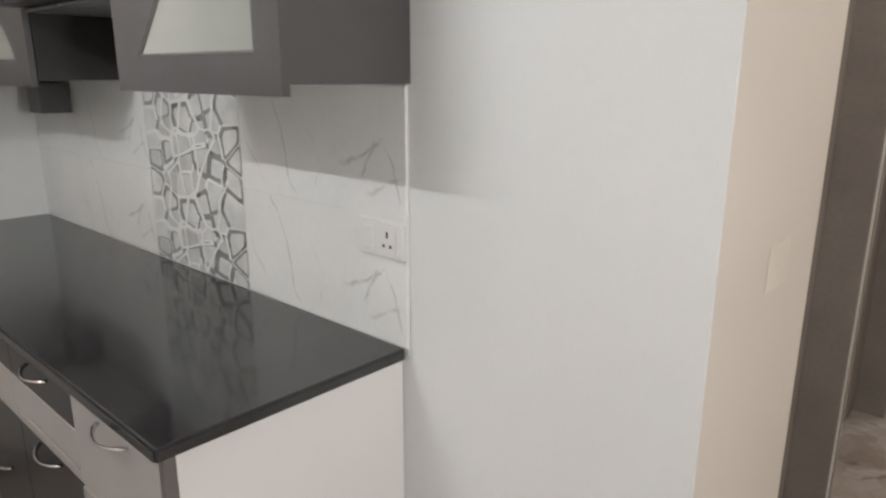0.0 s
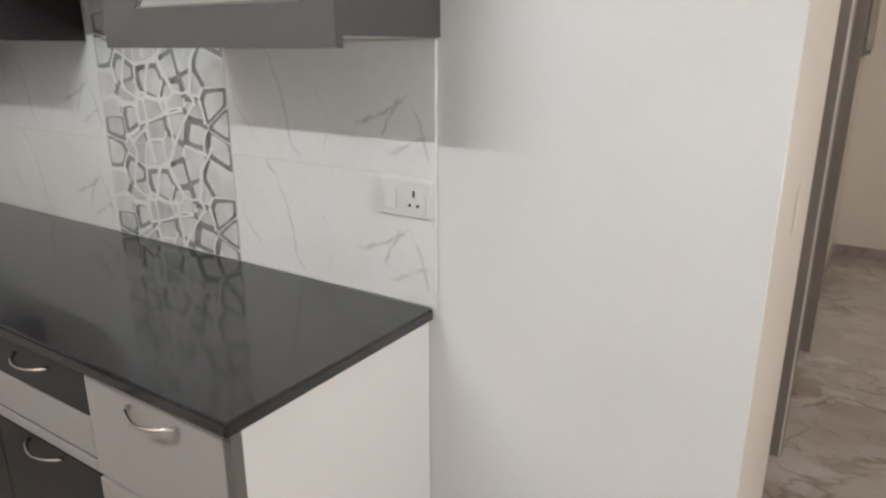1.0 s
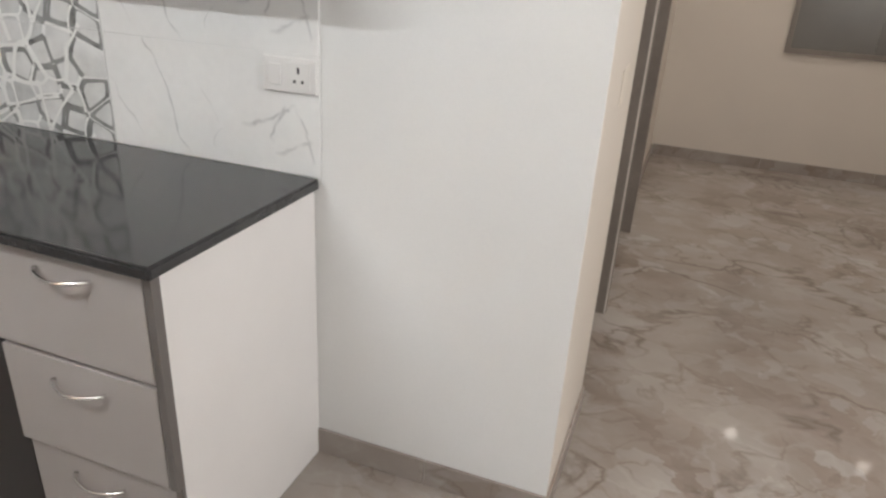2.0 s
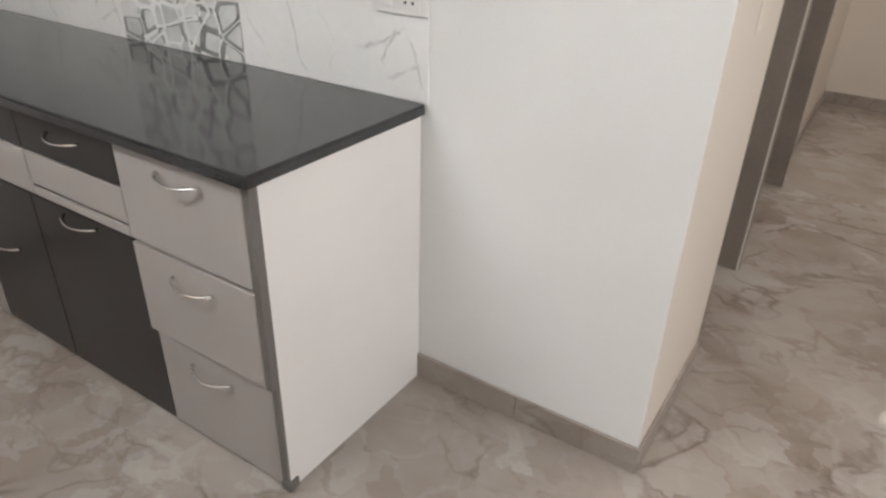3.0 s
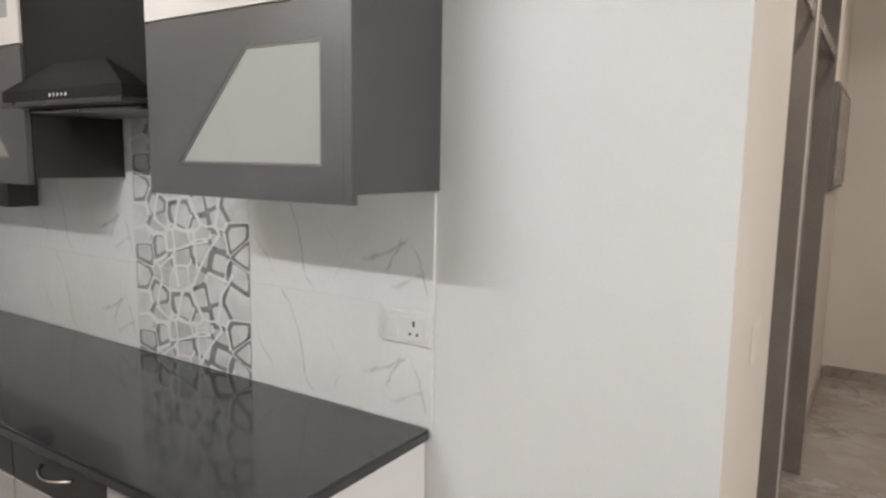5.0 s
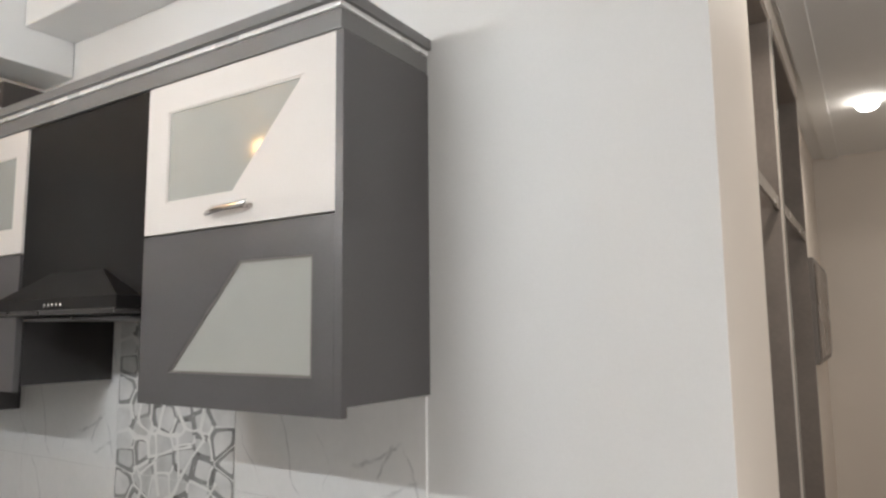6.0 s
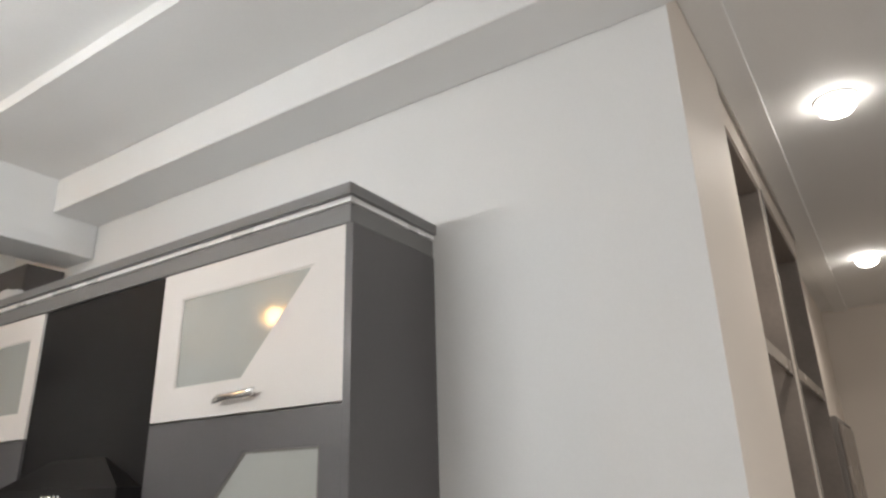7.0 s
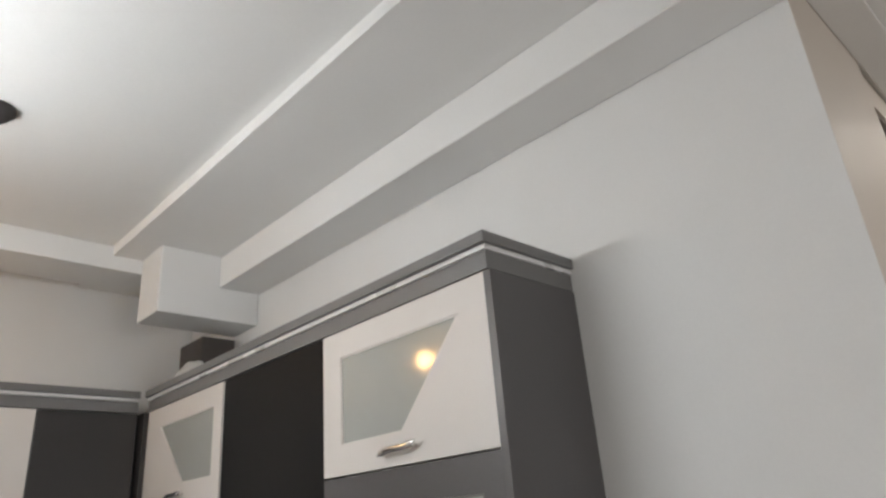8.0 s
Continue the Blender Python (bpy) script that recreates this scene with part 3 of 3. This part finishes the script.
def glazed_door(parent, x0, x1, z0, z1, hole, material, label):
    """A flap door with a slanted frosted pane in a bevelled rebate."""
    a = [(x0 + 0.0015, z0 + 0.0015), (x1 - 0.0015, z0 + 0.0015), (x1 - 0.0015, z1 - 0.0015), (x0 + 0.0015, z1 - 0.0015)]
    d = part("flap_door", holed(a, hole, FRONT, FRONT + 0.018), material, parent, label)
    part("glass_pane", prism(inset(hole, 0.0008), FRONT + 0.005, FRONT + 0.010), GLASS, d, "frosted pale green glass")
    part("glass_bead", holed(inset(hole, 0.0004), inset(hole, 0.005), FRONT + 0.0015, FRONT + 0.0048), EDGE_D if material is LAM_G else LAM_W, d)
    return d


def flat_handle(x0, x1, z, parent):
    """A flat, softly bowed chrome pull with splayed ends."""
    w = x1 - x0
    pts = [(x0 + w * q / 12, FRONT - 0.018 - 0.006 * math.sin(math.pi * q / 12), z + (0.010 * (abs(q - 6) / 6) ** 3) * (1 if q > 6 else -1)) for q in range(13)]
    rad = [0.003, 0.007] + [0.009, 0.0085, 0.008, 0.0075, 0.0075, 0.0075, 0.008, 0.0085, 0.009] + [0.007, 0.003]
    part("handle", sweep(pts, rad, 16, 0.5), CHROME, parent, "flat chrome pull", True)
    for x in (x0 + 0.02, x1 - 0.02):
        part("handle_post", sweep([(x, FRONT - 0.017, z), (x, FRONT - 0.0002, z)], 0.005, 8), CHROME, parent, smooth=True)


def wall_unit(x0, x1, flip, label, hole_u, hole_l, hx):
    c = thing("wall_cabinet", ((x0 + x1) / 2, -0.15, Z0), label, "wall cabinet", "cabinets along the wall")
    part("inner_side_panel", box(x0 + 0.001, x0 + 0.019, FRONT + 0.020, WALL_Y - 0.012, Z0 + 0.005, Z2 - 0.001), LAM_G if flip else LAM_D, c)
    if x1 == 0:
        part("end_panel", box(0.001, 0.018, FRONT + 0.0185, WALL_Y - 0.0005, Z0 + 0.014, Z2 - 0.001, 0.001), LAM_G, c)
        part("edge_strip", box(-0.0012, 0.020, FRONT, FRONT + 0.018, Z0 - 0.0065, Z2 - 0.001), LAM_G, c, "grey strip beside the doors")
    else:
        part("end_panel", box(x1 - 0.013, x1 + 0.005, FRONT + 0.020, -0.003, Z0 + 0.012, Z2 - 0.001), LAM_D, c)
    part("bottom_board", box(x0 + 0.020, x1 - 0.020, FRONT + 0.020, WALL_Y - 0.012, Z0 + 0.012, Z0 + 0.030), LAM_W, c)
    part("top_board", box(x0 + 0.020, x1 - 0.020, FRONT + 0.020, WALL_Y - 0.012, Z2 - 0.02, Z2 - 0.002), LAM_G, c)
    part("back_board", box(x0 + 0.020, x1 - 0.020, -0.02, -0.011, Z0 + 0.031, Z2 - 0.021), LAM_W, c)
    part("shelf", box(x0 + 0.021, x1 - 0.021, FRONT + 0.06, -0.021, Z1 - 0.01, Z1 + 0.008), LAM_W, c)
    up = glazed_door(c, x0, x1, Z1 + 0.001, Z2, hole_u, LAM_W, "cream flap door with a slanted frosted pane")
    glazed_door(c, x0, x1, Z0 - 0.008, Z1 - 0.001, hole_l, LAM_G, "grey flap door with a slanted frosted pane")
    flat_handle(hx - 0.072, hx + 0.072, 1.910, up)
    return c


wall_unit(-0.648, 0.0, False, "two-tone wall cabinet with cream and grey glazed flap doors",
          [(-0.564, 1.948), (-0.316, 1.948), (-0.091, 2.186), (-0.564, 2.186)],
          [(-0.530, 1.531), (-0.061, 1.531), (-0.061, 1.787), (-0.289, 1.787)], -0.318)
wall_unit(-1.925, -1.267, True, "two-tone wall cabinet with mirrored glazed flap doors beside the hood",
          [(-1.560, 1.948), (-1.330, 1.948), (-1.330, 2.186), (-1.800, 2.186)],
          [(-1.850, 1.533), (-1.372, 1.533), (-1.600, 1.790), (-1.850, 1.790)], -1.595)

# black panel between the units, hood under it
hp = thing("hood_cover_panel", (-0.955, -0.3, 1.70), "glossy black panel covering the hood duct", "cover panel")
part("panel", box(-1.258, -0.652, FRONT + 0.004, FRONT + 0.022, 1.70, Z2 - 0.0005, 0.001), BLACKGLOSS, hp)
for x in (-1.2605, -0.6515):
    part("edge_band", box(x, x + 0.002, FRONT + 0.0045, FRONT + 0.0215, 1.70, Z2 - 0.0005), LAM_D, hp)

h = thing("cooker_hood", (-0.955, -0.2, 1.66), "black cooker hood with a slanted canopy and small buttons", "cooker hood")
HX0, HX1, HY = -1.255, -0.655, -0.375
bm = bmesh.new()
base = [bm.verts.new(p) for p in ((HX0, HY, 1.690), (HX1, HY, 1.690), (HX1, -0.012, 1.690), (HX0, -0.012, 1.690))]
mid = [bm.verts.new(p) for p in ((HX0, HY, 1.722), (HX1, HY, 1.722), (HX1, -0.012, 1.722), (HX0, -0.012, 1.722))]
top = [bm.verts.new(p) for p in ((HX0 + 0.17, FRONT - 0.001, 1.80), (HX1 - 0.17, FRONT - 0.001, 1.80), (HX1 - 0.17, -0.012, 1.80), (HX0 + 0.17, -0.012, 1.80))]
bm.faces.new(base[::-1])
bm.faces.new(top)
for a, b in ((base, mid), (mid, top)):
    for i in range(4):
        bm.faces.new((a[i], a[(i + 1) % 4], b[(i + 1) % 4], b[i]))
bmesh.ops.recalc_face_normals(bm, faces=bm.faces[:])
body = part("canopy", bm, BLACKGLOSS, h)
part("lip", box(HX0, HX1, HY - 0.006, -0.013, 1.676, 1.6895, 0.003), mat("dark_steel", (0.06, 0.056, 0.054), 0.3, metal=0.6), h, "dark steel lip")
for k in range(5):
    part("button", sweep([(-0.985 + k * 0.020, HY - 0.005, 1.703), (-0.985 + k * 0.020, HY + 0.001, 1.703)], 0.0052, 10), CHROME, body, smooth=True)
for k in range(2):
    part("grease_filter", box(HX0 + 0.03 + k * 0.275, HX0 + 0.29 + k * 0.275, HY + 0.06, -0.06, 1.663, 1.6715, 0.002), mat("filter_mesh", (0.25, 0.25, 0.25), 0.4, metal=0.8), h)

# cornice over the run
co = thing("cornice", (-0.95, -0.17, Z2), "grey cornice with a pale stripe above the wall cabinets", "cornice")
for name, out, z0, z1, m in (("lower_moulding", 0.004, Z2 + 0.0005, Z2 + 0.046, CORN_G), ("pale_stripe", 0.010, Z2 + 0.0465, Z2 + 0.060, CORNICE_L), ("upper_moulding", 0.022, Z2 + 0.0605, Z3, CORN_G)):
    part(name, box(-1.93, 0.014 + out * 0.7, FRONT - out, WALL_Y - 0.002, z0, z1, 0.002), m, co)

# wall units along the side wall
s = thing("side_wall_cabinet", (-2.15, -1.0, Z0), "tall grey and cream wall cabinets along the side wall", "wall cabinet")
SX = -1.985
part("carcass", box(XL + 0.001, SX - 0.001, -1.75, -0.335, Z0, Z2, 0.001), LAM_G, s)
for y0, y1, m in ((-0.715, -0.345, LAM_D), (-1.205, -0.719, LAM_W), (-1.74, -1.209, LAM_D)):
    part("flap_door", box(SX, SX + 0.018, y0, y1, Z0 + 0.002, Z2 - 0.002, 0.0015), m, s)
sc = thing("side_cornice", (-2.15, -1.0, Z2), "grey cornice with a pale stripe above the side cabinets", "cornice")
for name, out, z0, z1, m in (("lower_moulding", 0.022, Z2 + 0.0005, Z2 + 0.046, CORN_G), ("pale_stripe", 0.028, Z2 + 0.0465, Z2 + 0.060, CORNICE_L), ("upper_moulding", 0.040, Z2 + 0.0605, Z3, CORN_G)):
    part(name, box(XL + 0.001, SX + out, -1.77, -0.345, z0, z1, 0.002), m, sc)
cf = thing("corner_filler", (-1.97, -0.2, 1.34), "dark filler panel closing the cabinet corner", "filler panel")
part("filler_board", box(-2.02, -1.928, -0.330, -0.012, Z0, Z2, 0.001), LAM_D, cf)
part("drop_block", box(-1.975, -1.852, -0.115, -0.003, 1.345, Z0 - 0.001, 0.002), LAM_D, cf)

# things on top of the cabinets
solid("storage_carton", box(-1.98, -1.755, -0.18, -0.03, Z3 + 0.001, 2.565, 0.004), CARTON, "dark carton stored on top of the cabinets", "carton", at=(-1.87, -0.1, Z3))
bm = bmesh.new()
bmesh.ops.create_icosphere(bm, subdivisions=4, radius=1.0)
for v in bm.verts:
    q = 1 + 0.16 * noise.noise(v.co * 2.3) + 0.05 * noise.noise(v.co * 7)
    v.co = Vector((-1.70 + v.co.x * 0.12 * q, -0.245 + v.co.y * 0.04 * q, max(Z3 + 0.001, Z3 + 0.025 + v.co.z * 0.055 * q)))
solid("plastic_bag", bm, BAG, "crumpled white plastic bag lying on the cabinets", "bag", at=(-1.70, -0.245, Z3), smooth=True)

# ---- socket ----
sk = thing("wall_socket", (-0.066, 0, 1.085), "white three-pin socket with a switch on the tiles", "socket")
part("plate", box(-0.140, 0.008, -0.010, -0.0005, 1.088, 1.172, 0.003), PLASTIC, sk)
m1 = part("socket_face", box(-0.070, -0.008, -0.013, -0.0102, 1.099, 1.161, 0.0015), PLASTIC, sk)
for x, z, w, hh in ((-0.039, 1.143, 0.003, 0.0075), (-0.050, 1.117, 0.0035, 0.0035), (-0.028, 1.117, 0.0035, 0.0035)):
    part("pin_hole", box(x - w, x + w, -0.0138, -0.0131, z - hh, z + hh), HOLE, m1)
part("switch_rocker", box(-0.122, -0.088, -0.014, -0.0102, 1.104, 1.156, 0.002), PLASTIC, sk)


# ---- tiled wall ----
tw = thing("backsplash", (-1.1, 0, CT), "white marble-look wall tiles with a pebble-print band", "wall tiles", kind=S)
TOPROW = 1.470
part("tile_bed", box(XL + 0.001, 0.008, 0.0055, WALL_Y - 0.0005, CT - 0.02, TOPROW), GROUT, tw)
part("tile_bed", box(XL + 0.001, -0.652, 0.0055, WALL_Y - 0.0005, TOPROW, 1.78), GROUT, tw)
rows = [(CT + 0.0005, 1.180), (1.180, 1.480), (1.480, 1.780)]
cols = [(-0.646, 0.010), (-1.820, -1.225), (XL + 0.002, -1.820)]
for x0, x1 in cols:
    for z0, z1 in rows:
        if x1 > 0:
            z1 = min(z1, TOPROW)
            if z0 > z1:
                continue
        b = box(x0 + 0.0006, x1 - (0.0 if x1 > 0 else 0.0006), 0.0, 0.009, z0 + 0.00015, z1 - 0.00015, 0.0004)
        part("tile", b, TILE, tw)


def cells(seeds, w, hgt):
    """The cells round seeds, on a sheet that repeats upward every hgt."""
    allp = [(x, z + k * hgt) for x, z in seeds for k in (-1, 0, 1)]
    out = []
    for sx, sz in seeds:
        poly = [(0, sz - hgt), (w, sz - hgt), (w, sz + hgt), (0, sz + hgt)]
        for px, pz in allp:
            if abs(px - sx) + abs(pz - sz) < 1e-9:
                continue
            mx, mz, dx, dz = (px + sx) / 2, (pz + sz) / 2, px - sx, pz - sz
            side = [(x - mx) * dx + (z - mz) * dz for x, z in poly]
            nxt = []
            for i in range(len(poly)):
                a, b, fa, fb = poly[i], poly[(i + 1) % len(poly)], side[i], side[(i + 1) % len(poly)]
                if fa <= 0:
                    nxt.append(a)
                if (fa < 0 < fb) or (fb < 0 < fa):
                    t = fa / (fa - fb)
                    nxt.append((a[0] + t * (b[0] - a[0]), a[1] + t * (b[1] - a[1])))
            poly = nxt
        out.append(poly)
    return out


def shrink(poly, d):
    cx, cz = sum(p[0] for p in poly) / len(poly), sum(p[1] for p in poly) / len(poly)
    out = []
    for x, z in poly:
        r = math.hypot(x - cx, z - cz)
        f = max(0.25, 1 - d / max(r, 1e-6))
        out.append((cx + (x - cx) * f, cz + (z - cz) * f))
    return out


def rounded(poly, cut):
    """Cut the corners twice."""
    for c in (cut, 0.25):
        nxt = []
        for i in range(len(poly)):
            a, b = poly[i], poly[(i + 1) % len(poly)]
            nxt += [(a[0] + c * (b[0] - a[0]), a[1] + c * (b[1] - a[1])), (b[0] - c * (b[0] - a[0]), b[1] - c * (b[1] - a[1]))]
        poly = nxt
    return poly


rnd = random.Random(23)
MW, MH = 0.578, 0.30


def scatter(cols, rows_, jx, jz):
    return [((i + 0.5 + rnd.uniform(-jx, jx)) * MW / cols, (j + 0.5 + (i % 2) * 0.5 + rnd.uniform(-jz, jz)) * MH / rows_) for i in range(cols) for j in range(rows_)]


seedA = scatter(6, 4, 0.34, 0.36)
seedB = scatter(5, 3, 0.42, 0.42)


def clip_z(poly, z0, z1):
    for lim, sgn in ((z0, 1), (z1, -1)):
        nxt = []
        for i in range(len(poly)):
            a, b = poly[i], poly[(i + 1) % len(poly)]
            fa, fb = sgn * (a[1] - lim), sgn * (b[1] - lim)
            if fa >= 0:
                nxt.append(a)
            if (fa > 0 > fb) or (fb > 0 > fa):
                t = fa / (fa - fb)
                nxt.append((a[0] + t * (b[0] - a[0]), a[1] + t * (b[1] - a[1])))
        poly = nxt
    return poly


def pebble_tile(x0, z0, z1, phase):
    """A tile with its printed pebbles: dark rings, pale pebbles, white ribbons, laid in thin glaze."""
    r2 = random.Random(5)
    slab = part("pebble_tile", box(x0 + 0.0006, x0 + MW - 0.0006, 0.0, 0.009, z0 + 0.00015, z1 - 0.00015, 0.0003), TILE, tw, "white tile with grey pebble print")

    def lay(bm, poly, depth, mi, k):
        p = clip_z([(x0 + min(max(a, 0.002), MW - 0.002), b + phase + k * MH) for a, b in poly], z0 + 0.001, z1 - 0.001)
        if len(p) < 3:
            return
        f = bm.faces.new([bm.verts.new((a, -depth, b)) for a, b in p])
        f.normal_update()
        if f.normal.y > 0:
            f.normal_flip()
        f.material_index = mi

    def outer(p):
        return p[0] < 0.001 or p[0] > MW - 0.001

    dark = bmesh.new()
    for poly in cells(seedA, MW, MH):
        edge = any(outer(p) for p in poly)
        tone, ring, gone = r2.choice((0, 0, 1)), r2.random() < (0.5 if max(p[0] for p in poly) > MW - 0.001 else 0.30), r2.random() < 0.15
        sx, sz = r2.uniform(-0.007, 0.007), r2.uniform(-0.007, 0.007)
        lift = 0.00005 * (1 + r2.random())
        if edge and gone:
            continue
        grow = r2.uniform(0.003, 0.007)
        for k in range(-3, 3):
            bm = bmesh.new()
            if ring:
                lay(dark, rounded(shrink(poly, 0.002 + 0.001 * edge), 0.06), 0.0004 + lift, 0, k)
            lay(bm, rounded([(a + sx, b + sz) for a, b in shrink(poly, (0.016 if ring else grow) + 0.001 * edge)], 0.11), 0.0011 + lift, tone, k)
            if len(bm.faces):
                part("pebble", bm, (CELL_A, CELL_B), slab)
            else:
                bm.free()

    def strokes(bm, seeds, share, slide, bend, wide, depth, ends=1.7):
        """Bowed strokes along the joints between the cells, swelling where they meet."""
        n = 0
        for poly in cells(seeds, MW, MH):
            for i in range(len(poly)):
                a, b = poly[i], poly[(i + 1) % len(poly)]
                pick, w0, bow, sl = r2.random(), r2.uniform(*wide), r2.uniform(-bend, bend), r2.choice((-1, 1)) * slide
                dx, dz = b[0] - a[0], b[1] - a[1]
                ln = math.hypot(dx, dz)
                if pick > share or ln < 0.010 or outer(a) or outer(b):
                    continue
                nx, nz = -dz / ln, dx / ln
                line = [(a[0] + dx * q / 6 + nx * (sl + bow * math.sin(math.pi * q / 6)), a[1] + dz * q / 6 + nz * (sl + bow * math.sin(math.pi * q / 6))) for q in range(7)]
                ws = [w0 * (1 + (ends - 1) * (abs(q - 3) / 3) ** 2) for q in range(7)]
                n += 1
                for k in range(-3, 3):
                    lay(bm, [(p[0] + nx * w, p[1] + nz * w) for p, w in zip(line, ws)] + [(p[0] - nx * w, p[1] - nz * w) for p, w in zip(line[::-1], ws[::-1])], depth + n * 0.00001, 0, k)

    strokes(dark, seedA, 0.46, 0.002, 0.003, (0.0045, 0.0090), 0.0013, 1.5)
    part("dark_print", dark, DARKP, slab, "dark grey joints and rings")
    bm = bmesh.new()
    strokes(bm, seedA, 0.26, 0.003, 0.006, (0.0028, 0.0042), 0.0030)
    strokes(bm, seedB, 0.62, 0.0, 0.008, (0.0030, 0.0045), 0.0045, 2.0)
    part("ribbon_print", bm, RIBBON, slab, "white ribbon lines")


for z0, z1 in rows:
    pebble_tile(-1.224, z0, z1, 1.180)
